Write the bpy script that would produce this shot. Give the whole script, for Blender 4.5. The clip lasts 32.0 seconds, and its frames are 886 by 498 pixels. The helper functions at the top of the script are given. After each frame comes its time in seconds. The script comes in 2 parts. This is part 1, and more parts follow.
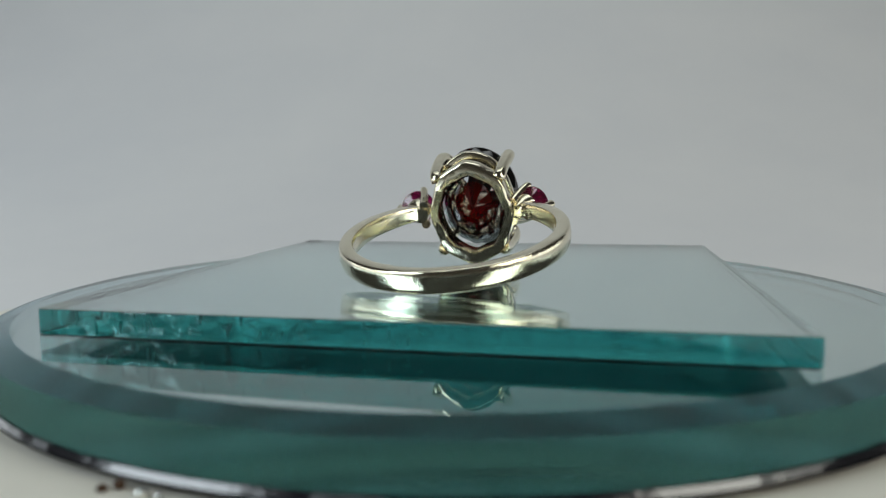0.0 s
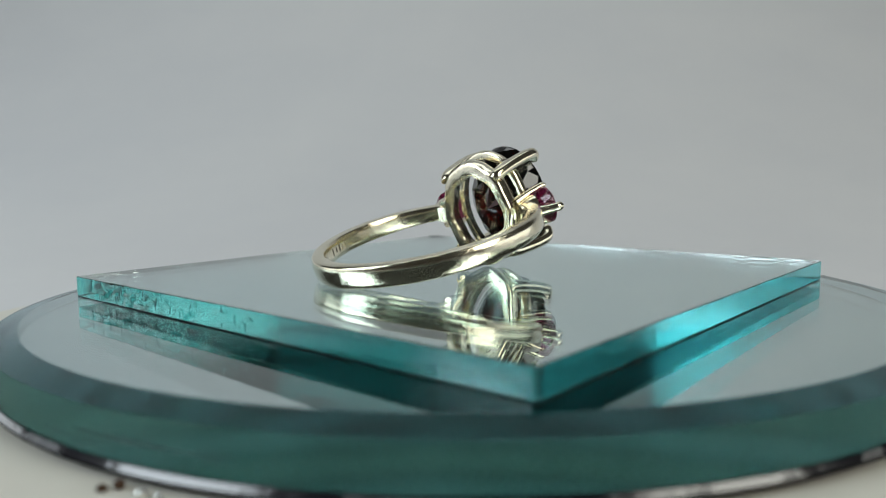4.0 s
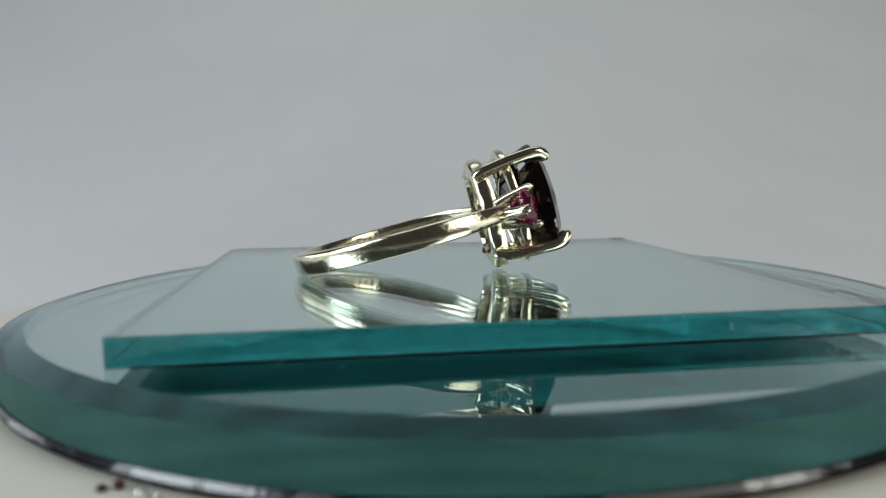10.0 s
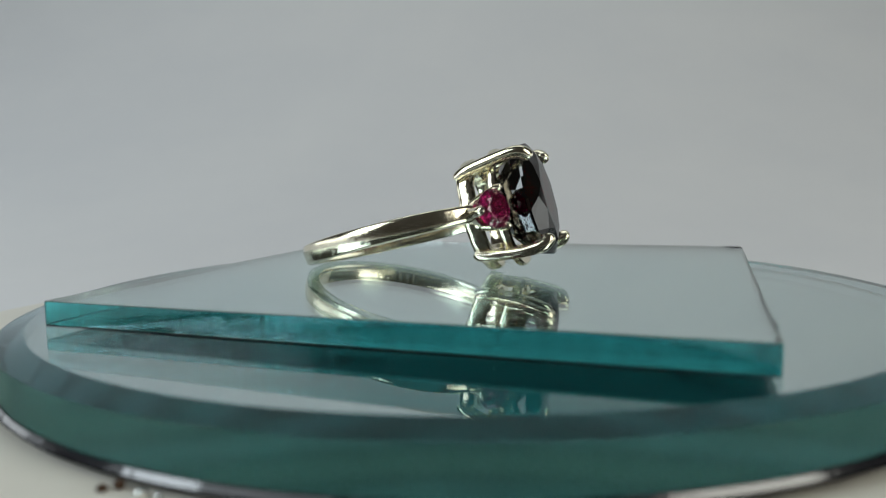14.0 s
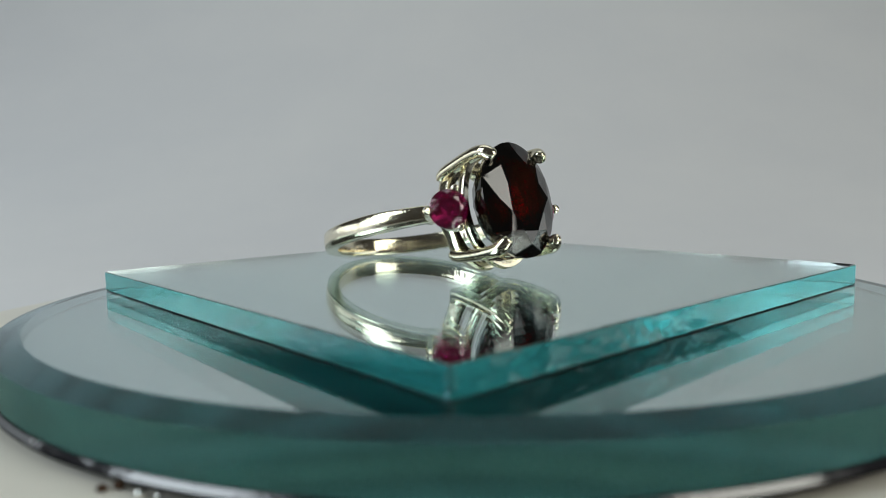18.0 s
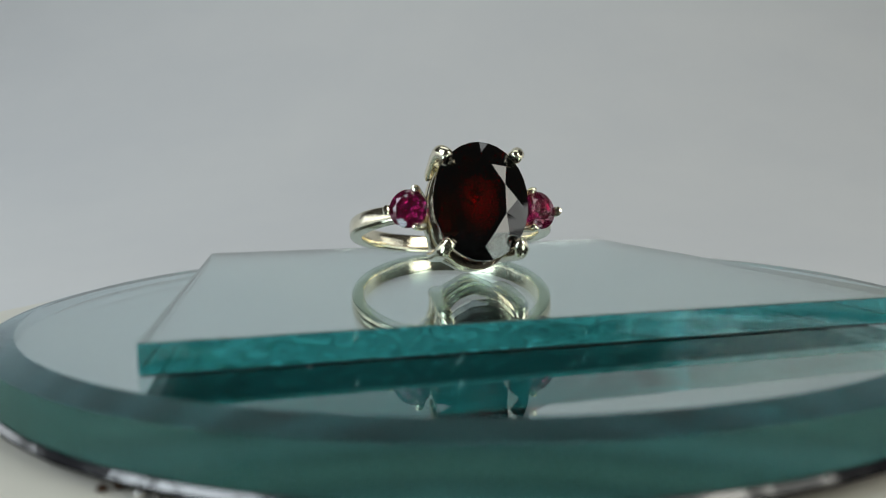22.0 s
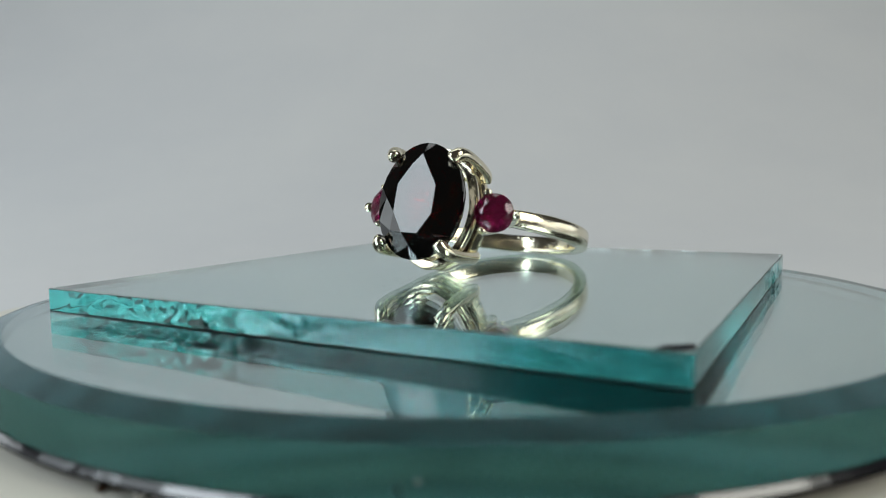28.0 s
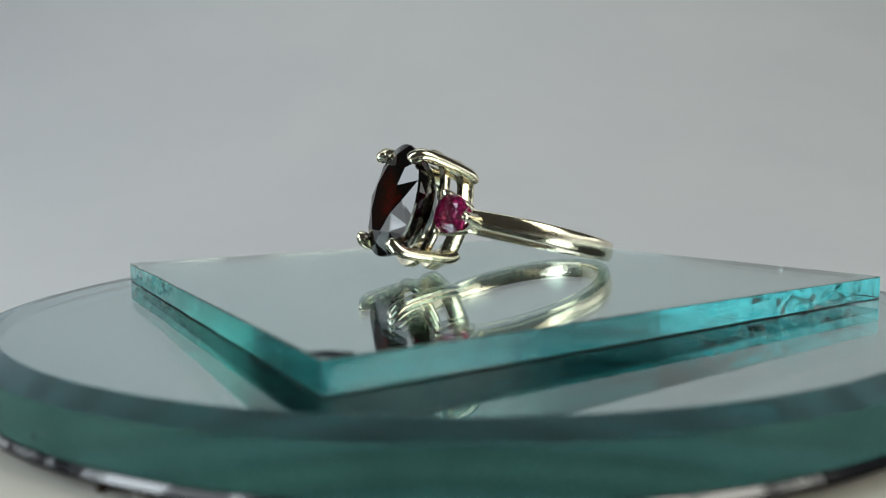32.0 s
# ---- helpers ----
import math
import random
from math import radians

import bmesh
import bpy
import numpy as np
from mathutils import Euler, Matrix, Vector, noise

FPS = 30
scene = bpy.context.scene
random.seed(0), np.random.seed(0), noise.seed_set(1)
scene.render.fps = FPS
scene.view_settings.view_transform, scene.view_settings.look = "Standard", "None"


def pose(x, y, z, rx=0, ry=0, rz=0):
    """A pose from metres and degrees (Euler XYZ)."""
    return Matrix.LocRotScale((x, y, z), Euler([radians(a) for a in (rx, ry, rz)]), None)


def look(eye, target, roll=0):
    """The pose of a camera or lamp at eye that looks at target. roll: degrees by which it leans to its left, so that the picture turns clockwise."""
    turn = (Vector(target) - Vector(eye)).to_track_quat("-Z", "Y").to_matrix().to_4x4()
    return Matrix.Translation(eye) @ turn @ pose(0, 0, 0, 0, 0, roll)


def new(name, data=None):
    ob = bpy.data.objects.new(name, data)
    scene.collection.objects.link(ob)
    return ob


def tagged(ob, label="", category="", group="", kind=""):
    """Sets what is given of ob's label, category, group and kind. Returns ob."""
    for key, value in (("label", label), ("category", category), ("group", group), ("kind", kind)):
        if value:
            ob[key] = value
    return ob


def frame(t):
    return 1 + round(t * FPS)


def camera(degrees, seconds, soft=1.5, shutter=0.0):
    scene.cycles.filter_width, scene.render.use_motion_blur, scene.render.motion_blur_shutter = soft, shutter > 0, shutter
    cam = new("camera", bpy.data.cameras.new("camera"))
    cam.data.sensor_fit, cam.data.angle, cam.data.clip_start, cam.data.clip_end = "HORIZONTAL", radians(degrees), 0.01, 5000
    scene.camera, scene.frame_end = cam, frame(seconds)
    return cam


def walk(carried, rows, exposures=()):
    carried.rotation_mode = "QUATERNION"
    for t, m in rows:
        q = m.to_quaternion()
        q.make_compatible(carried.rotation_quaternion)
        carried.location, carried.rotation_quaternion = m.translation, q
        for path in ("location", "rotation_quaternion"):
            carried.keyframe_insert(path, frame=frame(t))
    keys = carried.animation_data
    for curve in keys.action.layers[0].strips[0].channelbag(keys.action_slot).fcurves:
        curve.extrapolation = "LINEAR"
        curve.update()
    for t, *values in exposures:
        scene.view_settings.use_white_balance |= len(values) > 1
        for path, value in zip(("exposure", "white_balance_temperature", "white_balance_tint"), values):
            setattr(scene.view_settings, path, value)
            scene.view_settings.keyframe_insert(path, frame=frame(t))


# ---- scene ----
# ---- camera: fixed on its stand, a few centimetres from the turntable ----
cam = camera(61.82, 32.0, soft=0.95)
EYE = Vector((0.0, -0.06996, 0.00891))
VIEW = look(EYE, EYE + Vector((-0.02826, 0.99466, -0.09931)), -0.62)
EXPOSURES = [(0.0, 0.10), (6.0, 0.15), (12.0, 0.09), (18.0, 0.13), (25.0, 0.15), (28.0, 0.22), (32.0, 0.16)]
walk(cam, [(0.0, VIEW), (32.0, VIEW)], EXPOSURES)
cam.data.dof.use_dof, cam.data.dof.focus_distance, cam.data.dof.aperture_fstop = True, 0.067, 38.0
# light runs many times to and fro inside the mirror glass
scene.cycles.max_bounces, scene.cycles.glossy_bounces, scene.cycles.transmission_bounces = 40, 32, 32

# ---- light: a fill light added overhead at the back, two lamps in front to both sides, low light from the sides; a dim room round the table ----
world = bpy.data.worlds.new("room_light")
scene.world = world
world.use_nodes = True
world.node_tree.nodes["Background"].inputs[0].default_value = (0.95, 0.92, 0.84, 1)
world.node_tree.nodes["Background"].inputs[1].default_value = 0.032


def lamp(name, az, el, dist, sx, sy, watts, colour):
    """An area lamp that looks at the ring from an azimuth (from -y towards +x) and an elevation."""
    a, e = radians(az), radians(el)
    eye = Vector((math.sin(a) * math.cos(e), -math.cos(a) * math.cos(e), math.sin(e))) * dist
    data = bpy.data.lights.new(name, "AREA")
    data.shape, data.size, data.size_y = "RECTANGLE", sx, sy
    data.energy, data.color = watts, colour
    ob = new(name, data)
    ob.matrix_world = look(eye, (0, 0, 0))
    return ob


lamp("lamp_left", -62, 30, 0.30, 0.13, 0.22, 0.42, (0.84, 0.94, 1.0))
lamp("lamp_right", 56, 30, 0.30, 0.125, 0.22, 0.30, (0.97, 0.975, 0.885))
# added fill above the back of the table: brightens the backdrop, no known source
lamp("fill_top", 180, 74, 0.37, 0.30, 0.14, 0.17, (0.90, 0.965, 0.97))
# low side lights, their source unseen; they brighten the cut glass edges
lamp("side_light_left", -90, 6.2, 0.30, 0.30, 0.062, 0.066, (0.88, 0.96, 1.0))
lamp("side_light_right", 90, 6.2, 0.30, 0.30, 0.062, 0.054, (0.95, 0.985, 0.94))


# ---- materials ----
def material(name):
    m = bpy.data.materials.new(name)
    m.use_nodes = True
    nt = m.node_tree
    return m, nt, nt.nodes["Principled BSDF"]


def node(nt, kind, **sets):
    n = nt.nodes.new(kind)
    for key, value in sets.items():
        n.inputs[key].default_value = value
    return n


def noise_at(nt, scale, detail=4.0, rough=0.55, stretch=(1, 1, 1), space="Object"):
    tc = nt.nodes.new("ShaderNodeTexCoord")
    mp = node(nt, "ShaderNodeMapping", Scale=stretch)
    nt.links.new(tc.outputs[space], mp.inputs["Vector"])
    n = node(nt, "ShaderNodeTexNoise", Scale=scale, Detail=detail, Roughness=rough)
    nt.links.new(mp.outputs["Vector"], n.inputs["Vector"])
    return n


def ramp(nt, source, stops):
    r = nt.nodes.new("ShaderNodeValToRGB")
    while len(r.color_ramp.elements) < len(stops):
        r.color_ramp.elements.new(0.5)
    for el, (pos, col) in zip(r.color_ramp.elements, stops):
        el.position, el.color = pos, (*col, 1) if len(col) == 3 else col
    nt.links.new(source, r.inputs["Fac"])
    return r


def grey(v):
    return (v, v, v)


def bump(nt, bsdf, source, strength, distance):
    b = node(nt, "ShaderNodeBump", Strength=strength, Distance=distance)
    nt.links.new(source, b.inputs["Height"])
    nt.links.new(b.outputs["Normal"], bsdf.inputs["Normal"])
    return b


def make_silver():
    m, nt, b = material("polished_silver")
    b.inputs["Metallic"].default_value = 1.0
    n = noise_at(nt, 700, 5)
    c = ramp(nt, n.outputs["Fac"], [(0.3, (0.82, 0.75, 0.56)), (0.7, (0.94, 0.88, 0.71))])
    nt.links.new(c.outputs["Color"], b.inputs["Base Color"])
    n2 = noise_at(nt, 2200, 6, 0.65)
    r = ramp(nt, n2.outputs["Fac"], [(0.3, grey(0.09)), (0.75, grey(0.21))])
    nt.links.new(r.outputs["Color"], b.inputs["Roughness"])
    n3 = noise_at(nt, 420, 9, 0.62)
    mix = nt.nodes.new("ShaderNodeMath")
    mix.operation = "MULTIPLY_ADD"
    # fine hammering and scratches over the broad dents
    n4 = noise_at(nt, 1900, 4, 0.6, (1.0, 1.0, 0.45))
    mix.inputs[1].default_value = 0.16
    nt.links.new(n4.outputs["Fac"], mix.inputs[0])
    nt.links.new(n3.outputs["Fac"], mix.inputs[2])
    bump(nt, b, mix.outputs[0], 0.42, 0.00018)
    return m


def make_glass(name, tint, rough=0.0, grain=None):
    m, nt, b = material(name)
    nt.nodes.remove(b)
    g = nt.nodes.new("ShaderNodeBsdfGlass")
    g.inputs["Color"].default_value = (*tint, 1)
    g.inputs["Roughness"].default_value = rough
    g.inputs["IOR"].default_value = 1.52
    nt.links.new(g.outputs[0], nt.nodes["Material Output"].inputs["Surface"])
    if grain:
        scale, stretch, strength, dist = grain
        n = noise_at(nt, scale, 5, 0.6, stretch)
        bump(nt, g, n.outputs["Fac"], strength, dist)
        n2 = noise_at(nt, scale * 1.7, 4, 0.6, stretch)
        c = ramp(nt, n2.outputs["Fac"], [(0.35, tuple(v * 0.88 for v in tint)), (0.6, tint)])
        nt.links.new(c.outputs["Color"], g.inputs["Color"])
    return m


def make_edge(name, tint, rough, grain):
    """A cut edge: green glass that tints what crosses it, with shallow cutting marks."""
    m, nt, b = material(name)
    scale, stretch, strength, dist = grain
    b.inputs["Transmission Weight"].default_value = 1.0
    b.inputs["IOR"].default_value = 1.52
    b.inputs["Specular Tint"].default_value = (0.80, 0.96, 0.96, 1)
    b.inputs["Roughness"].default_value = rough
    n = noise_at(nt, scale, 5, 0.6, stretch)
    flakes = noise_at(nt, 650, 6, 0.7, (1, 1, 0.45))
    wear = bump(nt, b, flakes.outputs["Fac"], 0.22, 0.00012)
    marks = bump(nt, b, n.outputs["Fac"], strength, dist)
    nt.links.new(wear.outputs["Normal"], marks.inputs["Normal"])
    n2 = noise_at(nt, 900, 5, 0.65, (1, 1, 0.3))
    c = ramp(nt, n2.outputs["Fac"], [(0.35, tuple((v * 0.84) ** 2 for v in tint)), (0.6, tuple(v * v for v in tint))])
    nt.links.new(c.outputs["Color"], b.inputs["Base Color"])
    return m


def make_mirror():
    m, nt, b = material("mirror_silvering")
    b.inputs["Metallic"].default_value = 1.0
    b.inputs["Base Color"].default_value = (0.81, 0.88, 0.882, 1)
    b.inputs["Roughness"].default_value = 0.0
    return m


def make_gem(name, colour, ior, rough=0.0, body=0.0, flecks=None):
    m, nt, b = material(name)
    b.inputs["Base Color"].default_value = (*colour, 1)
    b.inputs["Transmission Weight"].default_value = 1.0 - body
    b.inputs["IOR"].default_value = ior
    b.inputs["Roughness"].default_value = rough
    if flecks:
        n = noise_at(nt, flecks[0], 6, 0.6)
        c = ramp(nt, n.outputs["Fac"], [(0.35, colour), (0.72, flecks[1])])
        nt.links.new(c.outputs["Color"], b.inputs["Base Color"])
        bump(nt, b, n.outputs["Fac"], 0.22, 0.00012)
    return m


def make_matte(name, dark, light, scale, rough=0.8, relief=0.0):
    m, nt, b = material(name)
    b.inputs["Roughness"].default_value = rough
    n = noise_at(nt, scale, 6, 0.6)
    c = ramp(nt, n.outputs["Fac"], [(0.3, dark), (0.7, light)])
    nt.links.new(c.outputs["Color"], b.inputs["Base Color"])
    if relief:
        n2 = noise_at(nt, scale * 14, 4)
        bump(nt, b, n2.outputs["Fac"], 0.4, relief)
    return m


def make_foil():
    m, nt, b = material("foil_backed_crystal")
    b.inputs["Metallic"].default_value = 1.0
    b.inputs["Base Color"].default_value = (0.92, 0.92, 0.9, 1)
    b.inputs["Roughness"].default_value = 0.06
    return m


SILVER = make_silver()
GLASS_TOP = make_glass("clear_mirror_glass", (0.945, 0.982, 0.982))
GLASS_EDGE = make_edge("cut_green_glass_edge", (0.27, 0.72, 0.74), 0.06, (160, (1, 1, 0.35), 0.09, 0.0001))
GLASS_BROKEN = make_edge("snapped_green_glass_edge", (0.30, 0.75, 0.73), 0.06, (300, (1, 1, 0.5), 0.1, 0.0001))
GLASS_RIBBED = make_edge("ribbed_green_glass_edge", (0.30, 0.75, 0.72), 0.06, (1500, (1, 1, 0.2), 0.12, 0.0001))
GLASS_GLOSSY = make_edge("glossy_green_glass_edge", (0.22, 0.67, 0.73), 0.06, (1300, (1, 1, 0.1), 0.4, 0.0001))
ARRIS = make_matte("ground_dark_arris", (0.03, 0.045, 0.04), (0.13, 0.15, 0.12), 900, 0.5)
GLASS_BEVEL = make_glass("polished_glass_bevel", (0.79, 0.87, 0.90), 0.16)
GLASS_RIM = make_glass("ground_green_glass_rim", (0.38, 0.60, 0.58), 0.2, (120, (1, 1, 1), 0.15, 0.0001))
MIRROR = make_mirror()
GARNET = make_gem("deep_red_garnet", (0.02, 0.00003, 0.0001), 1.76)


def paint_core_glow(m):
    """Paints the red light through the stone's middle, and its dark rim, into the colour."""
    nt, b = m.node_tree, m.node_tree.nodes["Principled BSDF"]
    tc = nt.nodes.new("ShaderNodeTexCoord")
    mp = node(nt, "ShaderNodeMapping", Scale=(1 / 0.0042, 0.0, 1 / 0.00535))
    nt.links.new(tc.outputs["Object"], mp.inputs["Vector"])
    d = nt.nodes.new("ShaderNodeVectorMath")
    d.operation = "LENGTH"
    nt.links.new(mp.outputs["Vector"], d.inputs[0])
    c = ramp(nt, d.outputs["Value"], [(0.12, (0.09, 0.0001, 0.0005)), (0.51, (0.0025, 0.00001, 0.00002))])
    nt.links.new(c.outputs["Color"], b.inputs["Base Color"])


paint_core_glow(GARNET)
RUBY = make_gem("pink_red_ruby", (0.22, 0.004, 0.05), 1.76, 0.06, 0.2, (1500, (0.50, 0.02, 0.16)))
PAPER = make_matte("white_paper_sweep", (0.74, 0.75, 0.77), (0.82, 0.82, 0.82), 9, 0.85, 0.00005)
CLOTH = make_matte("white_box_fabric", (0.68, 0.68, 0.68), (0.74, 0.74, 0.74), 25, 0.9, 0.0001)
PAINT = make_matte("black_mirror_back_paint", (0.01, 0.01, 0.014), (0.022, 0.02, 0.024), 200, 0.6)
CRACK = make_matte("dark_green_crack", (0.01, 0.09, 0.09), (0.03, 0.18, 0.17), 900, 0.5)
CRACK_DARK = make_matte("dark_rim_crack", (0.008, 0.05, 0.05), (0.02, 0.08, 0.075), 700, 0.5)
BEAD = make_foil()
CRUMB = make_matte("brown_dirt", (0.03, 0.014, 0.006), (0.09, 0.04, 0.015), 2500, 0.8)
STAMP = make_matte("dark_tarnish", (0.12, 0.10, 0.07), (0.22, 0.19, 0.14), 2000, 0.6)
DUST = make_matte("grey_lint", (0.16, 0.16, 0.17), (0.3, 0.3, 0.3), 500, 0.9)
DARK = make_matte("dull_black_plate", (0.002, 0.002, 0.003), (0.005, 0.005, 0.007), 300, 0.9)


def make_polished_lip():
    """Black lacquer, glossy but for the worn places."""
    m, nt, b = material("glossy_black_lip")
    b.inputs["Base Color"].default_value = (0.006, 0.006, 0.010, 1)
    b.inputs["IOR"].default_value = 1.95
    n = noise_at(nt, 160, 3, 0.6)
    r = ramp(nt, n.outputs["Fac"], [(0.56, grey(0.14)), (0.62, grey(0.6))])
    nt.links.new(r.outputs["Color"], b.inputs["Roughness"])
    n2 = noise_at(nt, 500, 3, 0.6)
    bump(nt, b, n2.outputs["Fac"], 0.35, 0.0002)
    return m


POLISHED = make_polished_lip()
GRIME = make_matte("brown_black_grime", (0.003, 0.003, 0.003), (0.02, 0.013, 0.008), 220, 0.8)
for dull in (DARK, PAINT, GRIME):
    dull.node_tree.nodes["Principled BSDF"].inputs["Specular IOR Level"].default_value = 0.02
IVORY = make_matte("cream_plastic", (0.74, 0.71, 0.62), (0.82, 0.79, 0.70), 60, 0.45, 0.00002)
SLAB_DARK = make_matte("dark_slab_surface", (0.045, 0.033, 0.020), (0.09, 0.07, 0.045), 14, 0.5)


# ---- mesh tools ----
def part(name, bm, mat, parent=None, label="", smooth=True):
    me = bpy.data.meshes.new(name)
    bmesh.ops.recalc_face_normals(bm, faces=bm.faces)
    bm.to_mesh(me)
    bm.free()
    for m in mat if isinstance(mat, (list, tuple)) else (mat,):
        me.materials.append(m)
    if smooth:
        me.shade_smooth()
        me.set_sharp_from_angle(angle=radians(38))
    ob = new(name, me)
    if parent:
        ob.parent = parent
    if label:
        tagged(ob, label)
    return ob


def loft(bm, rings, wrap=True, loop=False, caps=True):
    rows = [[bm.verts.new(p) for p in ring] for ring in rings]
    n = len(rows[0])
    pairs = list(zip(rows, rows[1:])) + ([(rows[-1], rows[0])] if loop else [])
    for a, b in pairs:
        for i in range(n if wrap else n - 1):
            j = (i + 1) % n
            bm.faces.new((a[i], a[j], b[j], b[i]))
    if caps and not loop:
        bm.faces.new(rows[0][::-1])
        bm.faces.new(rows[-1])
    return rows


def tube(bm, path, radii, n=14, squash=1.0, side=None, groove=0.0):
    """A round bar along a path; radii a number or one for each point."""
    path = [Vector(p) for p in path]
    if not isinstance(radii, (list, tuple)):
        radii = [radii] * len(path)
    rings = []
    for i, p in enumerate(path):
        d = (path[min(i + 1, len(path) - 1)] - path[max(i - 1, 0)]).normalized()
        s = Vector(side) if side else Vector((0.31, 0.2, 0.93))
        a = d.cross(s).normalized()
        b = d.cross(a).normalized()
        deep = groove * min(1.0, max(0, len(path) - 14 - i) / 8, max(0, i - 6) / 8)
        rings.append([p + (a * math.cos(k) + b * math.sin(k) * squash) * radii[i] * (1 - deep * max(0.0, math.cos(2 * k)) ** 4)
                      for k in (2 * math.pi * j / n for j in range(n))])
    loft(bm, rings)


def spline(pts, steps=6):
    """A smooth curve through points."""
    pts = [Vector(p) for p in pts]
    out = []
    for i in range(len(pts) - 1):
        a, b, c, d = pts[max(i - 1, 0)], pts[i], pts[i + 1], pts[min(i + 2, len(pts) - 1)]
        for k in range(steps):
            t = k / steps
            out.append(0.5 * (2 * b + (c - a) * t + (2 * a - 5 * b + 4 * c - d) * t * t + (3 * b - a - 3 * c + d) * t ** 3))
    return out + [pts[-1]]


MM = 0.001

# ---- the white paper sweep and the low side screens ----
BASE_Z = -0.0061
TABLE_Z = BASE_Z - 0.0007


def build_sweep():
    bm = bmesh.new()
    prof = [(-0.066, 0.0), (-0.06, 0.0), (0.0, 0.0), (0.05, 0.0)]
    prof += [(0.05 + 0.21 * math.sin(a), 0.21 - 0.21 * math.cos(a)) for a in (radians(6 * k) for k in range(1, 16))]
    prof += [(0.26, 0.30), (0.26, 0.40)]
    low = [(-0.066, -0.003)] + [(y + 0.003, z - 0.003) for y, z in prof[1:]]
    rings = [[Vector((x, y, z + TABLE_Z)) for y, z in prof + low[::-1]] for x in (-0.316, 0.316)]
    loft(bm, rings)
    ob = part("backdrop", bm, PAPER)
    return tagged(ob, "seamless white paper sweep under and behind the turntable", "backdrop", kind="structure")


def slab(name, lo, hi, mat, label, cat):
    bm = bmesh.new()
    bmesh.ops.create_cube(bm, size=1.0)
    for v in bm.verts:
        v.co = Vector([lo[i] if v.co[i] < 0 else hi[i] for i in range(3)])
    return tagged(part(name, bm, mat, smooth=False), label, cat, kind="structure")


build_sweep()
# unseen dark slab, added so ring and stone have something dark to reflect
slab("dark_slab", (-0.7, -0.8, -0.05), (0.7, 0.5, TABLE_Z - 0.0032), SLAB_DARK, "unseen dark slab under the paper, darkens reflections", "table")
# two unseen screens, added behind the side lights
slab("screen_left", (-0.325, -0.16, TABLE_Z - 0.0028), (-0.317, 0.16, 0.068), CLOTH, "unseen low white screen behind a side light", "screen")
slab("screen_right", (0.317, -0.16, TABLE_Z - 0.0028), (0.325, 0.16, 0.068), CLOTH, "unseen low white screen behind a side light", "screen")


# ---- the turntable: black foot, round bevelled mirror ----
def lathe(bm, prof, n=160):
    loft(bm, [[Vector((r * math.cos(a), r * math.sin(a), z)) for r, z in prof]
              for a in (2 * math.pi * k / n for k in range(n))], wrap=False, loop=True, caps=False)


def paint_back(bm):
    """All faces but the upper one get the painted back."""
    bm.normal_update()
    top = max(v.co.z for v in bm.verts)
    for f in bm.faces:
        f.material_index = 0 if abs(f.normal.z) > 0.9 and f.calc_center_median().z > top - 0.00003 else 1


def build_round_mirror():
    thing = new("round_mirror")
    bm = bmesh.new()
    prof = [(0.0, -1.85), (12, -1.85), (25, -1.85), (37.63, -1.85), (39.66, -2.34), (39.72, -5.18), (39.6, -5.30)]
    n = 200
    ctr = bm.verts.new((0, 0, -1.85 * MM))
    rows = []
    for r, z in prof[1:]:
        rows.append([bm.verts.new((r * MM * math.cos(a), r * MM * math.sin(a), z * MM)) for a in (2 * math.pi * k / n for k in range(n))])
    for k in range(n):
        bm.faces.new((ctr, rows[0][k], rows[0][(k + 1) % n]))
    for i, (a, b) in enumerate(zip(rows, rows[1:])):
        for k in range(n):
            f = bm.faces.new((a[k], a[(k + 1) % n], b[(k + 1) % n], b[k]))
            f.material_index = 0 if i < 2 else 1 if i >= 3 else 2
    glass = part("glass_disc", bm, (GLASS_TOP, GLASS_RIM, GLASS_BEVEL), thing)
    glass.data.set_sharp_from_angle(angle=radians(4))
    bm = bmesh.new()
    lathe(bm, [(0.0001 * MM, -5.28 * MM), (39.53 * MM, -5.28 * MM), (39.53 * MM, -5.34 * MM), (0.0001 * MM, -5.34 * MM)], n)
    paint_back(bm)
    part("silver_backing", bm, (MIRROR, PAINT), thing, "silvered back of the mirror")
    bm = bmesh.new()
    dust(bm, 34, 26, -1.85)
    tagged(part("dust", bm, DUST, thing, smooth=False), kind="stuff")
    # a wavy crack and two small chips in the rim
    for lo, hi, z0, wide in ((-93, -77, -3.5, 0.10), (-97, -88, -4.2, 0.06)):
        bm = bmesh.new()
        rows = []
        for k in range(25):
            f = k / 24
            a = radians(lo + (hi - lo) * f)
            z = z0 + 0.55 * noise.noise(Vector((f * 3.1, z0, 0))) - 0.5 * f
            w = wide * math.sin(math.pi * f) ** 0.7 * (0.6 + 0.5 * noise.noise(Vector((f * 9, z0, 4)))) + 0.01
            rows.append([Vector((r * math.cos(a), r * math.sin(a), z + e * w)) * MM for r, e in ((39.722, -1), (39.74, 0.2), (39.722, 1))])
        loft(bm, rows)
        part("rim_crack", bm, CRACK_DARK, thing, "thin dark crack in the glass rim", smooth=False)
    for az, z, mat, r in ((104.5, -3.9, DUST, 0.1), (103.2, -4.25, CRACK_DARK, 0.2)):
        bm = bmesh.new()
        bmesh.ops.create_icosphere(bm, subdivisions=2, radius=r * MM)
        for v in bm.verts:
            v.co *= 1 + 0.35 * noise.noise(v.co * 9000 + Vector((az, 0, 0)))
            v.co.x *= 0.12
        chip = part("rim_chip", bm, mat, thing)
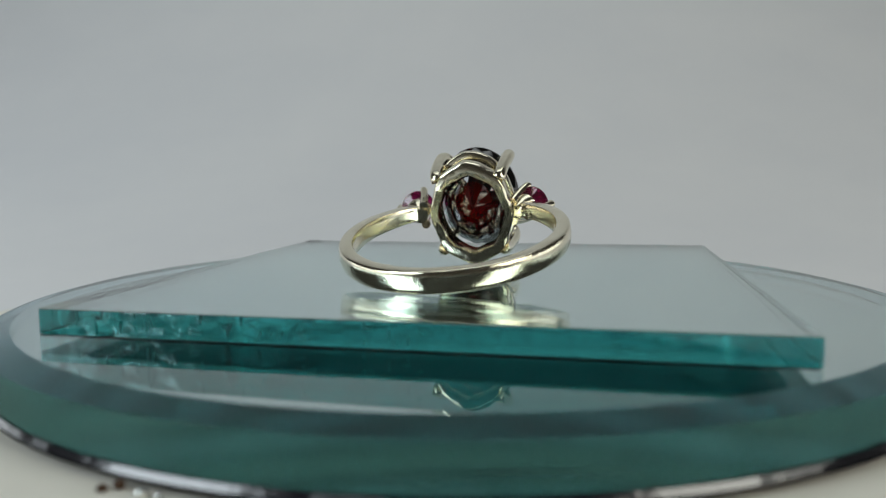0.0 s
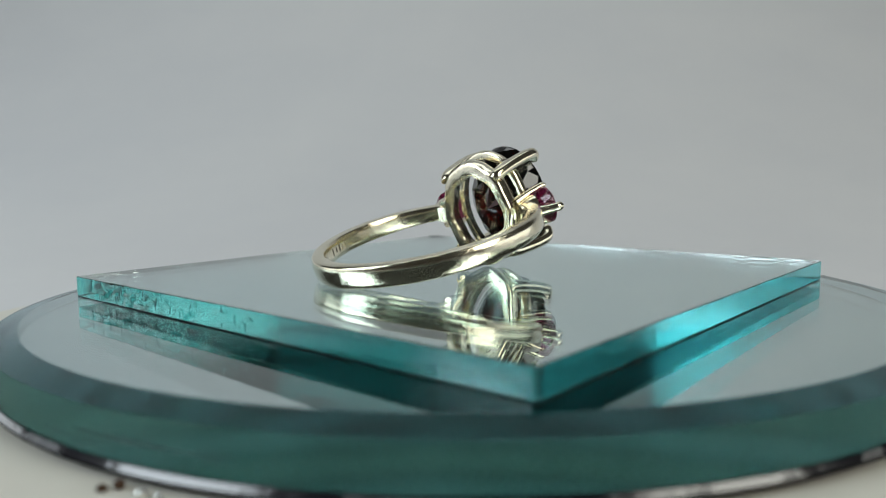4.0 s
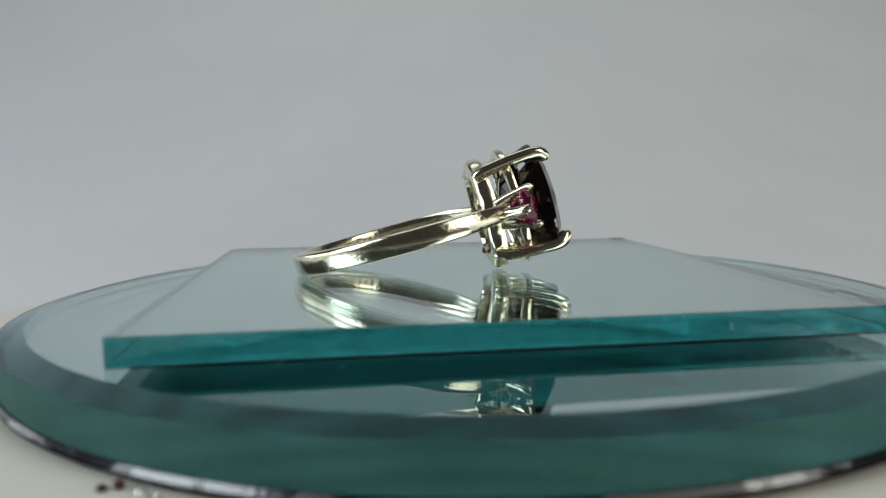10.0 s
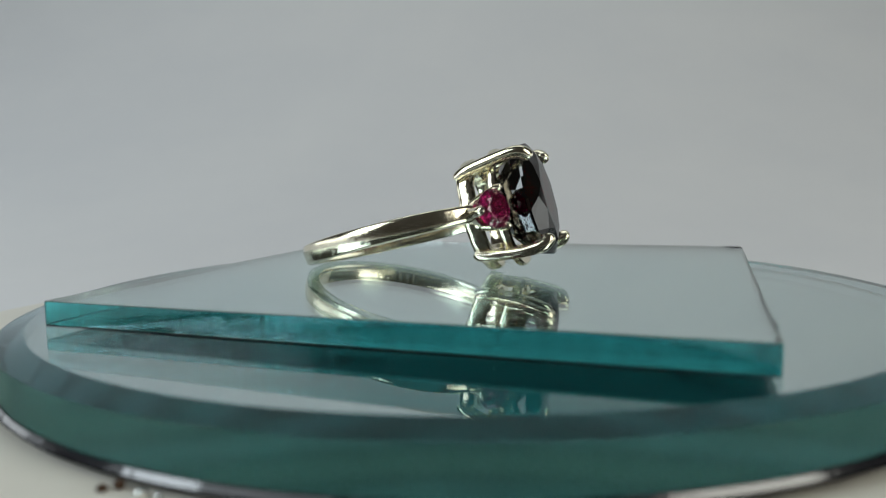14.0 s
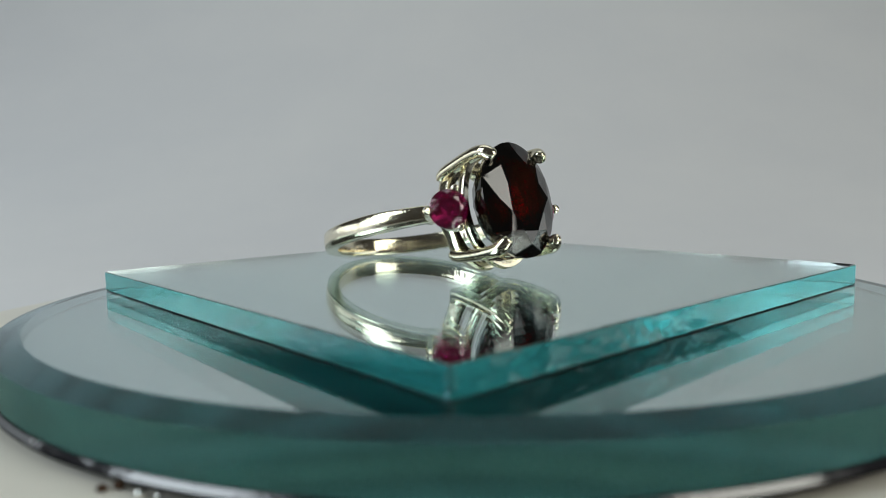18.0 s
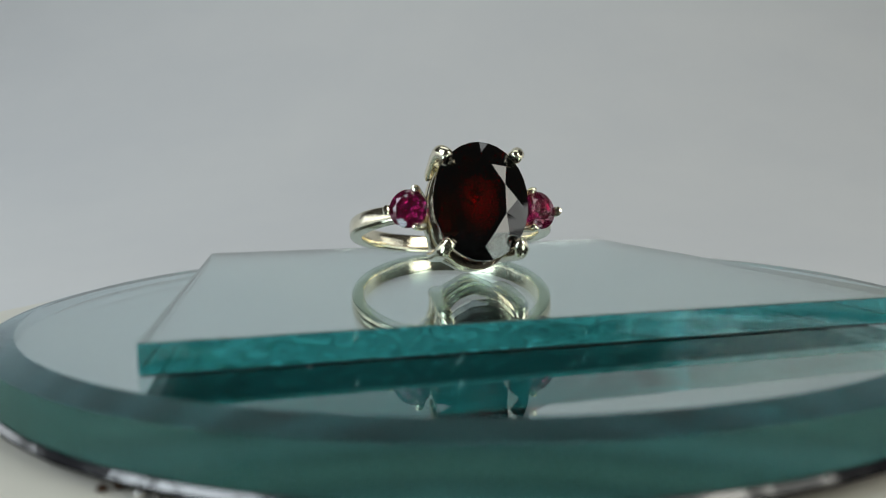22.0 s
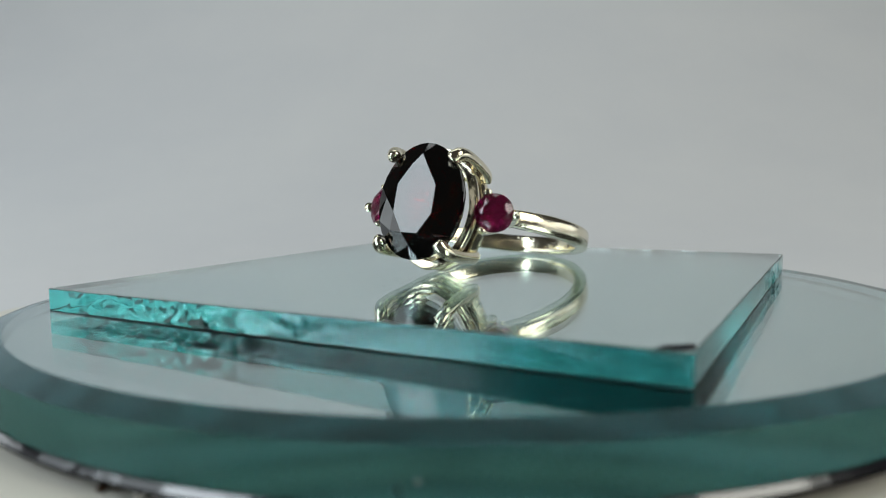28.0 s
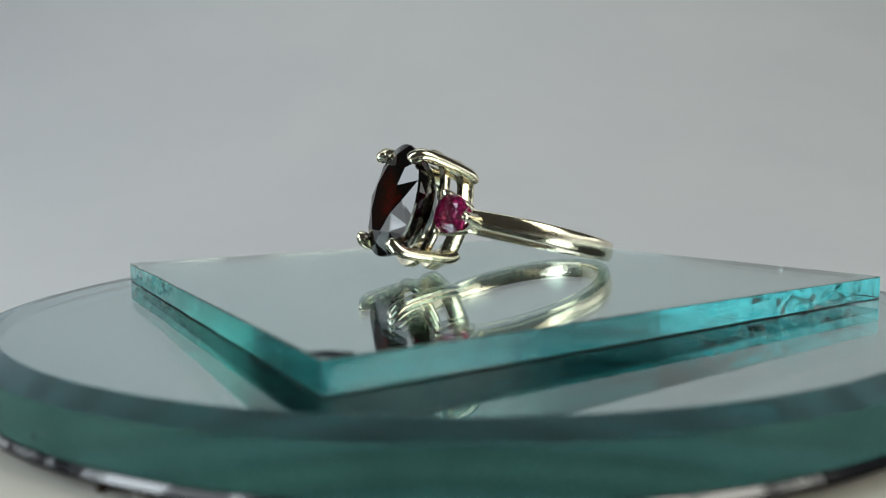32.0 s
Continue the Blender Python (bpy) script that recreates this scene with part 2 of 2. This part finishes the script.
        chip.matrix_basis = pose(0, 0, 0, 0, 0, az) @ pose(39.71 * MM, 0, z * MM)
    return tagged(thing, "round mirror with a wide slanting green glass edge", "mirror")


def build_platter():
    """Black plate whose raised rim holds the mirror; the slanting top of the rim is polished."""
    bm = bmesh.new()
    prof = [(0.0001, -5.345), (39.735, -5.345), (39.735, -4.89), (39.755, -4.975), (40.0, -5.302), (40.02, -5.345), (40.01, -5.42), (39.93, -5.5), (38.6, -5.53), (38.4, -5.58), (38.4, -5.86), (0.0001, -5.86)]
    n, rings = 360, []
    for k in range(n):
        a = 2 * math.pi * k / n
        c, s = math.cos(a), math.sin(a)
        rag = noise.noise(Vector((c * 11, s * 11, 2))) + 0.5 * noise.noise(Vector((c * 31, s * 31, 5)))
        ring_ = []
        for i, (r, z) in enumerate(prof):
            if i in (3, 4):
                z += 0.012 * rag
            if i in (5, 6, 7):
                r, z = r + 0.02 * rag, z - 0.03 * rag
            ring_.append(Vector((r * c, r * s, z)) * MM)
        rings.append(ring_)
    loft(bm, rings, wrap=False, loop=True, caps=False)
    m = len(prof) - 1
    bm.faces.ensure_lookup_table()
    for i, f in enumerate(bm.faces):
        f.material_index = 1 if i % m >= 6 else 0
    thing = new("turntable_plate")
    part("plate", bm, (DARK, GRIME), thing)
    bm = bmesh.new()
    rows = []
    for ring_ in rings:
        a, b = ring_[3], ring_[4]
        d = Vector((a.x, a.y, 0)).normalized()
        up = (d * 0.8 + Vector((0, 0, 0.6))) * 0.006 * MM
        rows.append([a + up, b + up, b - d * 0.02 * MM, a + d * 0.02 * MM - Vector((0, 0, 0.06 * MM))])
    loft(bm, rows, loop=True, caps=False)
    part("lip", bm, POLISHED, thing, "glossy worn black lip")
    return tagged(thing, "thin black turntable plate with a worn glossy lip", "turntable")


def build_stand():
    thing = new("display_stand")
    bm = bmesh.new()
    lathe(bm, [(r * MM, BASE_Z + z * MM) for r, z in ((0.0001, 0.0), (54.6, 0.0), (54.9, -0.06), (55.0, -0.2), (55.0, -0.34), (0.0001, -0.34))], 120)
    part("top_disc", bm, IVORY, thing)
    bm = bmesh.new()
    lathe(bm, [(r * MM, BASE_Z + z * MM) for r, z in ((52.0, -0.345), (55.6, -0.345), (55.9, -0.4), (56.0, -0.5), (56.0, -0.69), (52.0, -0.69), (52.0, -0.345))], 120)
    part("foot_ring", bm, IVORY, thing)
    return tagged(thing, "round cream plastic display stand under the black plate", "stand")


# ---- the square mirror, cut from thick green glass ----
CORNERS = [(29.28, 20.74, 0.03), (19.93, -29.39, 0.03), (-29.69, -20.19, 0.03), (-20.98, 29.79, 0.03)]


def dust(bm, count, reach, z):
    """Small grains of lint lying on the glass."""
    for _ in range(count):
        x, y, r = random.uniform(-reach, reach), random.uniform(-reach, reach), random.uniform(0.03, 0.085)
        a0, long = random.uniform(0, 6.28), random.uniform(1.0, 3.0)
        ring_ = [Vector((x + r * (long * math.cos(k) * math.cos(a0) - math.sin(k) * math.sin(a0)),
                         y + r * (long * math.cos(k) * math.sin(a0) + math.sin(k) * math.cos(a0)), z)) for k in (j * 1.0472 for j in range(6))]
        mid = Vector((x, y, z))
        loft(bm, [[p * MM for p in ring_], [(mid + (p - mid) * 0.5 + Vector((0, 0, r * 0.6))) * MM for p in ring_]])


def build_square_mirror():
    thing = new("square_mirror")
    bm = bmesh.new()
    top = [Vector(c) * MM for c in CORNERS]
    bot = [Vector((x, y, z - 1.82)) * MM for x, y, z in CORNERS]
    levels, turn_r = 8, 0.0004
    rows = [[] for _ in range(levels + 3)]
    arc = [radians(45 - 9 * k) for k in range(6)]
    for i in range(4):
        a, b = top[i], top[(i + 1) % 4]
        c, d = bot[i], bot[(i + 1) % 4]
        length = (b - a).length
        inward = Vector((-(b - a).y, (b - a).x, 0)).normalized()
        if inward.dot(-a) < 0:
            inward = -inward
        line = [(turn_r - turn_r * math.sin(k), turn_r - turn_r * math.cos(k)) for k in arc]
        line = line + [(turn_r + (length - 2 * turn_r) * k / 300, 0.0) for k in range(1, 300)] + [(length - x, y) for x, y in line[:0:-1]]
        for along, off in line:
            f = along / length
            ends = max(0.0, min(1.0, 12 * f - 0.25, 12 * (1 - f) - 0.25))
            rough = max(0.08, min(1.0, (0.12, (f - 0.5) * 0.8, (0.55 - f) * 3, (f - 0.25) * 2.5)[i]))
            broken = max(0.0, min(1.0, (0.0, (f - 0.5) * 2.0, (0.5 - f) * 4, (f - 0.4) * 4)[i]))
            nick = 0.00006 + 0.00008 * max(0.0, noise.noise(Vector((i * 5.7, f * 30, 5))) - 0.25)
            if i == 3:
                nick += 0.0003 * max(0.0, noise.noise(Vector((f * 40, 2, 1)))) * max(0.0, 1 - 2.2 * f)
            ribs = 0.000015 * noise.noise(Vector((f * 55, 3, 0))) * ends if i == 2 else 0.0
            for j in range(levels + 1):
                g = j / levels
                p = a.lerp(b, f).lerp(c.lerp(d, f), g)
                wave = 0.000012 * noise.noise(Vector((i * 7.3, f * 7, g * 0.5)))
                chip = 0.00009 * rough * max(0.0, noise.noise(Vector((i * 3.1, f * 24 + g * 1.4, g * 1.8))) - 0.05)
                cell = f * 34 + 0.9 * noise.noise(Vector((f * 20, g * 2.2, i * 9.1)))
                key = math.floor(cell)
                tilt = noise.cell(Vector((key + 0.5, i * 3 + 0.5, math.floor(g * 1.6 + 0.4 * noise.cell(Vector((key + 0.5, i + 0.5, 7.5)))) + 0.5)))
                flake = 0.00014 * broken * tilt * (cell - key)
                q = p + inward * (ends * (wave + chip + flake) + ribs + off)
                if j == 0:
                    rows[0].append(bm.verts.new(q + inward * nick))
                    q = q + Vector((0, 0, -nick * 0.8))
                if j == levels:
                    rows[-1].append(bm.verts.new(q + inward * 0.00005))
                    q = q + Vector((0, 0, 0.00005))
                rows[j + 1].append(bm.verts.new(q))
    n = len(rows[0])
    f = bm.faces.new(rows[0])
    f.material_index = 0
    for a, b in zip(rows, rows[1:]):
        for i in range(n):
            j = (i + 1) % n
            f = bm.faces.new((a[i], a[j], b[j], b[i]))
            f.material_index = 2 if a is rows[0] or b is rows[-1] else 4 if i < n // 4 else 3 if i < n // 2 else 5 if i < 3 * n // 4 else 1
    b_ring = rows[-1]
    edge_loop = [v.co.copy() for v in b_ring]
    part("glass_plate", bm, (GLASS_TOP, GLASS_EDGE, ARRIS, GLASS_BROKEN, GLASS_GLOSSY, GLASS_RIBBED), thing)
    bm = bmesh.new()
    loft(bm, [edge_loop, [p + Vector((0, 0, -0.00005)) for p in edge_loop]])
    paint_back(bm)
    part("silver_backing", bm, (MIRROR, PAINT), thing, "silvered back of the mirror", smooth=False)
    # black chip in the silver at one corner
    m_c, a_c, k_c = (Vector(CORNERS[i]) for i in (3, 0, 2))
    along, back = (a_c - m_c).normalized(), (k_c - m_c).normalized()
    rim = [m_c + along * x + back * y for x, y in ((0.33, 0.33), (0.8, 0.12), (1.4, 0.1), (1.9, 0.12), (1.75, 0.7), (1.5, 1.2), (1.0, 1.5), (0.6, 2.0), (0.12, 1.8), (0.12, 0.8))]
    bm = bmesh.new()
    loft(bm, [[(p + Vector((0, 0, 0.004))) * MM for p in rim], [(p + Vector((0, 0, 0.02))) * MM for p in rim]])
    part("corner_chip", bm, PAINT, thing, "black chipped corner of the mirror", smooth=False)
    bm = bmesh.new()
    dust(bm, 14, 24, 0.03)
    tagged(part("dust", bm, DUST, thing, smooth=False), kind="stuff")
    # fine cracks from the cutting, in the edges
    bm = bmesh.new()
    for i, count, lo, hi in ((1, 48, 0.45, 0.98), (0, 1, 0.1, 0.9), (2, 5, 0.05, 0.5), (3, 6, 0.1, 0.95)):
        a, b = Vector(CORNERS[i]), Vector(CORNERS[(i + 1) % 4])
        d = (b - a).normalized()
        out = Vector((d.y, -d.x, 0))
        if out.dot(a) < 0:
            out = -out
        for _ in range(count):
            f, h = random.uniform(lo, hi), random.uniform(0.1, 1.6)
            slope = random.choice((90, 90, 75, 105, 20, 10)) if i == 1 else random.uniform(5, 35)
            long = random.uniform(0.25, 0.9) if i == 1 else random.uniform(0.8, 2.6)
            p, w = a.lerp(b, f) + Vector((0, 0, -h)), random.uniform(0.04, 0.08) if i == 1 else random.uniform(0.012, 0.028)
            line = []
            for k in range(6):
                ang = radians(slope + 30 * noise.noise(Vector((f * 50, i, k * 0.6))))
                line.append(p.copy())
                p = p + (d * math.cos(ang) + Vector((0, 0, math.sin(ang)))) * long / 5
                p.z = min(0.0, max(-1.7, p.z))
            loft(bm, [[(p + out * (0.015 + e) + Vector((0, 0, g * w)) + d * g * w) * MM for e, g in ((0, -1), (0.015, 0), (0, 1))] for p in line])
    tagged(part("edge_cracks", bm, CRACK, thing, smooth=False), kind="stuff")
    return tagged(thing, "square mirror tile with rough-cut green glass edges", "mirror")


# ---- the ring: x across, y outwards through the head, z along the finger ----
def oval(ax, az, y, n, turn=0.0):
    return [Vector((ax * math.cos(a), y, az * math.sin(a))) * MM for a in (turn + 2 * math.pi * k / n for k in range(n))]


def gem(bm, ax, az, y, crown, table, pavilion, n=8, girdle=0.25, belly=()):
    """A brilliant-cut oval or round stone; its girdle at y, its table towards +y."""
    g = 4 * n
    up = [bm.verts.new(p) for p in oval(ax, az, y + girdle / 2, g)]
    dn = [bm.verts.new(p) for p in oval(ax, az, y - girdle / 2, g)]
    half = math.pi / n
    tx, tz = table if isinstance(table, tuple) else (table, table)
    tb = [bm.verts.new(p) for p in oval(ax * tx, az * tz, y + girdle / 2 + crown, n, half)]
    mid = [bm.verts.new(p) for p in oval(ax * (tx * 0.45 + 0.5), az * (tz * 0.45 + 0.5), y + girdle / 2 + crown * 0.75, n)]
    bm.faces.new(tb)
    for k in range(n):
        m, t0, t1 = mid[k], tb[k - 1], tb[k]
        bm.faces.new((t0, t1, m))
        e = [up[(4 * k + d) % g] for d in range(-2, 3)]
        bm.faces.new((m, t1, e[4]))
        bm.faces.new((m, e[0], t0))
        bm.faces.new((m, e[1], e[0]))
        bm.faces.new((m, e[2], e[1]))
        bm.faces.new((m, e[3], e[2]))
        bm.faces.new((m, e[4], e[3]))
    for k in range(g):
        j = (k + 1) % g
        bm.faces.new((up[k], up[j], dn[j], dn[k]))
    if belly:
        # a rounded pavilion: rows of small uneven facets, each row turned by half a step
        h = g // 2
        rows = [dn[::2]]
        for k, (r, d) in enumerate(belly):
            rows.append([bm.verts.new(p * random.uniform(0.985, 1.015)) for p in oval(ax * r, az * r, y - girdle / 2 - pavilion * d, h, math.pi / h * (k % 2 == 0))])
        for k, (a, b) in enumerate(zip(rows, rows[1:])):
            for i in range(h):
                j, back = (i + 1) % h, (i - 1) % h
                if k == 0:
                    bm.faces.new((a[i], dn[2 * i + 1], b[i]))
                    bm.faces.new((dn[2 * i + 1], a[j], b[i]))
                    bm.faces.new((b[back], b[i], a[i]))
                elif k % 2 == 0:
                    bm.faces.new((a[i], a[j], b[i]))
                    bm.faces.new((b[back], b[i], a[i]))
                else:
                    bm.faces.new((a[i], b[j], b[i]))
                    bm.faces.new((a[i], a[j], b[j]))
        tip = bm.verts.new(Vector((0, y - girdle / 2 - pavilion, 0)) * MM)
        for i in range(h):
            bm.faces.new((rows[-1][i], rows[-1][(i + 1) % h], tip))
        return
    low = [bm.verts.new(p) for p in oval(ax * 0.58, az * 0.58, y - girdle / 2 - pavilion * 0.6, n, half)]
    tip = bm.verts.new(Vector((0, y - girdle / 2 - pavilion, 0)) * MM)
    for k in range(n):
        a, b = low[k - 1], low[k]
        bm.faces.new((a, b, tip))
        e = [dn[(4 * k + d) % g] for d in range(-2, 3)]
        bm.faces.new((a, e[2], b))
        bm.faces.new((a, e[0], e[1]))
        bm.faces.new((a, e[1], e[2]))
        bm.faces.new((b, e[2], e[3]))
        bm.faces.new((b, e[3], e[4]))


# the band is bent up a little at its back, where it rests on the glass
BEND = 0.63


def build_shank(ring):
    bm = bmesh.new()
    rm = 9.45
    rings = []
    for k in range(-72, 73):
        a = radians(-90 + k * 2.05)
        f = abs(k) / 72
        x, y = rm * math.cos(a), rm * math.sin(a) - 1.2 * (1 - f) ** 1.3 + 0.2 * f
        w = 0.95 - 0.08 * f - 0.16 * max(0, (f - 0.78) / 0.22)
        t = 0.6 + 0.08 * f
        d = Vector((math.cos(a), math.sin(a)))
        prof = []
        for u, v in ((-0.8, -1), (-0.3, -1.02), (0.3, -1.02), (0.8, -1), (0.96, -0.85), (1, -0.6), (1, 0.5), (0.95, 0.75),
                     (0.82, 0.9), (0.4, 1), (0, 1.03), (-0.4, 1), (-0.82, 0.9), (-0.95, 0.75), (-1, 0.5), (-1, -0.6), (-0.96, -0.85)):
            prof.append(Vector((x + d.x * v * t, y + d.y * v * t, u * w + BEND * (1 - f))) * MM)
        rings.append(prof)
    loft(bm, rings)
    return part("shank", bm, SILVER, ring)


def gallery(ring, ax, az, y, bar, scallop, off=0.0):
    """A bar bent to an oval, flat on its back face; bar: half widths at the sides and at the ends, and half height."""
    bm = bmesh.new()
    n, rings = 192, []
    section = ((-1, -0.55), (-0.72, -1), (0.5, -1), (0.85, -0.8), (1, -0.4), (1, 0.5), (0.8, 0.9), (0.3, 1), (-0.6, 1), (-1, 0.6))
    for k in range(n):
        a = 2 * math.pi * k / n
        wob = noise.noise(Vector((2 * math.cos(a), y, 2 * math.sin(a))))
        s = 1 + scallop * math.cos(8 * a) + 0.012 * wob
        c = Vector((off + ax * s * math.cos(a), y + 0.05 * wob, az * s * math.sin(a)))
        d = Vector((math.cos(a) / ax, 0, math.sin(a) / az)).normalized()
        wide = bar[0] + (bar[1] - bar[0]) * math.sin(a) ** 2 + 0.05 * noise.noise(Vector((5 * math.cos(a), y + 7, 5 * math.sin(a))))
        rings.append([(c + d * wide * u + Vector((0, bar[2] * v, 0))) * MM for u, v in section])
    loft(bm, rings, loop=True, caps=False)
    return part("gallery_ring", bm, SILVER, ring)


TIPS = [(sx * 3.03, sz * 3.88) for sx in (1, -1) for sz in (1, -1)]


def build_ring():
    ring = new("gemstone_ring")
    build_shank(ring)
    gallery(ring, 3.55, 4.4, 7.2, (0.47, 0.76, 0.74), 0.024, 0.2)
    gallery(ring, 3.72, 5.05, 9.75, (0.4, 0.45, 0.4), 0.004)
    for x, z in TIPS:
        bm = bmesh.new()
        path = spline([(x * 0.97 + 0.14, 6.85, z * 0.9), (x * 1.0 + 0.12, 7.0, z * 0.94), (x * 1.04 + 0.06, 7.7, z * 1.0), (x * 1.08, 9.3, z * 1.055), (x * 1.11, 10.8, z * 1.09),
                       (x * 1.12, 12.1, z * 1.10), (x * 1.09, 12.85, z * 1.065), (x * 1.0, 13.25, z * 0.98), (x * 0.91, 13.38, z * 0.905)])
        rr = [0.62] * len(path)
        rr[0], rr[-1], rr[-2], rr[-3], rr[-4], rr[-5] = 0.5, 0.22, 0.4, 0.5, 0.56, 0.6
        tube(bm, [p * MM for p in path], [r * MM for r in rr], 24, groove=0.24, side=(1, 0, 0))
        part("prong", bm, SILVER, ring)
    # the maker's stamp inside the band: too small to read
    for turn, long in ((-148.0, 0.9), (-153.0, 0.6), (-157.0, 0.75)):
        bm = bmesh.new()
        bmesh.ops.create_cube(bm, size=1.0)
        for v in bm.verts:
            v.co = Vector((v.co.x * 0.05, v.co.y * 0.25, v.co.z * long * 0.8)) * MM
        bar = part("hallmark", bm, STAMP, ring, "dark worn stamp", smooth=False)
        a = radians(turn)
        k72 = abs(turn + 90) / 147.6
        y0 = 9.45 * math.sin(a) - 1.2 * (1 - k72) ** 1.3 + 0.2 * k72
        t_in = 0.6 + 0.08 * k72
        bar.matrix_basis = Matrix.Translation(Vector((9.45 * math.cos(a) - math.cos(a) * t_in, y0 - math.sin(a) * t_in, BEND * (1 - k72))) * MM) @ pose(0, 0, 0, 0, 0, turn)
    bm = bmesh.new()
    gem(bm, 4.15, 5.18, 12.62, 0.88, (0.5, 0.62), 4.0, belly=((0.95, 0.22), (0.78, 0.52), (0.5, 0.8)))
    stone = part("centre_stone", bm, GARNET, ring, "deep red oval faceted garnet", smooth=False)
    stone.location.z = 0.02 * MM
    for s in (1, -1):
        seat = new("side_setting")
        seat.parent = ring
        seat.matrix_basis = Matrix.Translation(Vector((5.85 if s > 0 else -5.95, 10.1, -0.15)) * MM) @ pose(0, 0, 0, 0, 0, -28 if s > 0 else 18)
        bm = bmesh.new()
        gem(bm, 1.7, 1.7, 0.0, 0.42, 0.58, 1.1)
        part("side_stone", bm, RUBY, seat, "round faceted pink-red ruby", smooth=False)
        bm = bmesh.new()
        loft(bm, [[Vector((r * math.cos(k), y, r * math.sin(k))) * MM for k in (2 * math.pi * j / 20 for j in range(20))]
                  for r, y in ((0.75, -3.0), (0.95, -2.4), (1.2, -1.7), (1.3, -1.25), (1.05, -1.2), (0.5, -1.9))])
        part("cup", bm, SILVER, seat)
        for a in (0 if s > 0 else 180, 115 if s > 0 else 65, -115 if s > 0 else -65):
            c, z = math.cos(radians(a)), math.sin(radians(a))
            bm = bmesh.new()
            pts = spline([(1.05 * c, -2.9, 1.05 * z), (1.45 * c, -1.6, 1.45 * z), (1.75 * c, -0.3, 1.75 * z), (1.82 * c, 0.25, 1.82 * z), (1.62 * c, 0.52, 1.62 * z)])
            outer = a in (0, 180)
            rr = [(0.44 if outer else 0.38) + (0.24 if outer else 0.08) * max(0.0, 1 - i / 10) for i in range(len(pts))]
            rr[-1], rr[-2], rr[-3] = 0.16, 0.27, 0.32
            tube(bm, [p * MM for p in pts], [r * MM for r in rr], 10)
            part("side_prong", bm, SILVER, seat)
    return tagged(ring, "silver ring with a red oval garnet and two small rubies", "ring")


def build_bead(x, y, r, turn):
    bm = bmesh.new()
    bmesh.ops.create_icosphere(bm, subdivisions=2, radius=r * MM)
    for v in bm.verts:
        v.co = Vector((v.co.x * 1.3, v.co.y, v.co.z * 0.95))
    low = min(v.co.z for v in bm.verts)
    ob = part("crystal_bead", bm, BEAD, smooth=False)
    ob.matrix_world = pose(x * MM, y * MM, BASE_Z - low, 0, 0, turn)
    return tagged(ob, "small foil-backed crystal bead lying on the cream base", "bead", "beads and crumbs")


def build_crumb(x, y, r, turn):
    bm = bmesh.new()
    bmesh.ops.create_icosphere(bm, subdivisions=2, radius=r * MM)
    for v in bm.verts:
        v.co *= 1 + 0.4 * noise.noise(v.co * 3000 + Vector((turn, 0, 0)))
        v.co.x *= 1.3
        v.co.z *= 1.1
    low = min(v.co.z for v in bm.verts)
    ob = part("crumb", bm, CRUMB)
    ob.matrix_world = pose(x * MM, y * MM, BASE_Z - low, 0, 0, turn)
    return tagged(ob, "dark brown crumb of dirt on the cream base", "crumb", "beads and crumbs")


build_bead(-15.3, -36.8, 0.24, 20)
build_bead(-14.4, -37.05, 0.19, -35)
build_crumb(-16.8, -35.85, 0.24, 20)
build_crumb(-17.5, -36.1, 0.2, 35)
OUT_AZ, OUT_EL, ROLL = 78.6, 15.7, 2.0
TIP_CENTRE = Vector((1.74, 7.45, 6.79)) * MM
RING_POSE = pose(0, 0, 0, 0, 0, OUT_AZ - 90) @ pose(0, 0, 0, OUT_EL) @ pose(0, 0, 0, 0, -ROLL)
RING_POSE = Matrix.Translation(TIP_CENTRE - RING_POSE.to_3x3() @ Vector((0, 0.013, 0))) @ RING_POSE

# the table top leans a third of a degree
TILT = Vector((0, 0, 1)).rotation_difference(Vector((0.00358, -0.00518, 1))).to_matrix().to_4x4()
DISC_POSE = TILT @ Matrix.Translation((-0.00042, 0.00086, 0))

round_mirror = build_round_mirror()
build_stand()
platter = build_platter()
square_mirror = build_square_mirror()
ring = build_ring()

# ---- the turn of the table, in degrees every four seconds ----
TURN = [0.0, -28.56, -57.01, -83.73, -112.08, -140.83, -169.24, -197.56, -225.90]


def turned(t):
    i = min(int(t / 4), 7)
    f = t / 4 - i
    a, b, c, d = (TURN[max(i - 1, 0)], TURN[i], TURN[i + 1], TURN[min(i + 2, 8)])
    if i == 0:
        a = 2 * b - c
    if i == 7:
        d = 2 * c - b
    return 0.5 * (2 * b + (c - a) * f + (2 * a - 5 * b + 4 * c - d) * f * f + (3 * b - a - 3 * c + d) * f ** 3)


def motions():
    for thing, base in ((round_mirror, DISC_POSE), (platter, DISC_POSE), (square_mirror, TILT), (ring, RING_POSE)):
        walk(thing, [(k / 2, pose(0, 0, 0, 0, 0, turned(k / 2)) @ base) for k in range(65)])


motions()
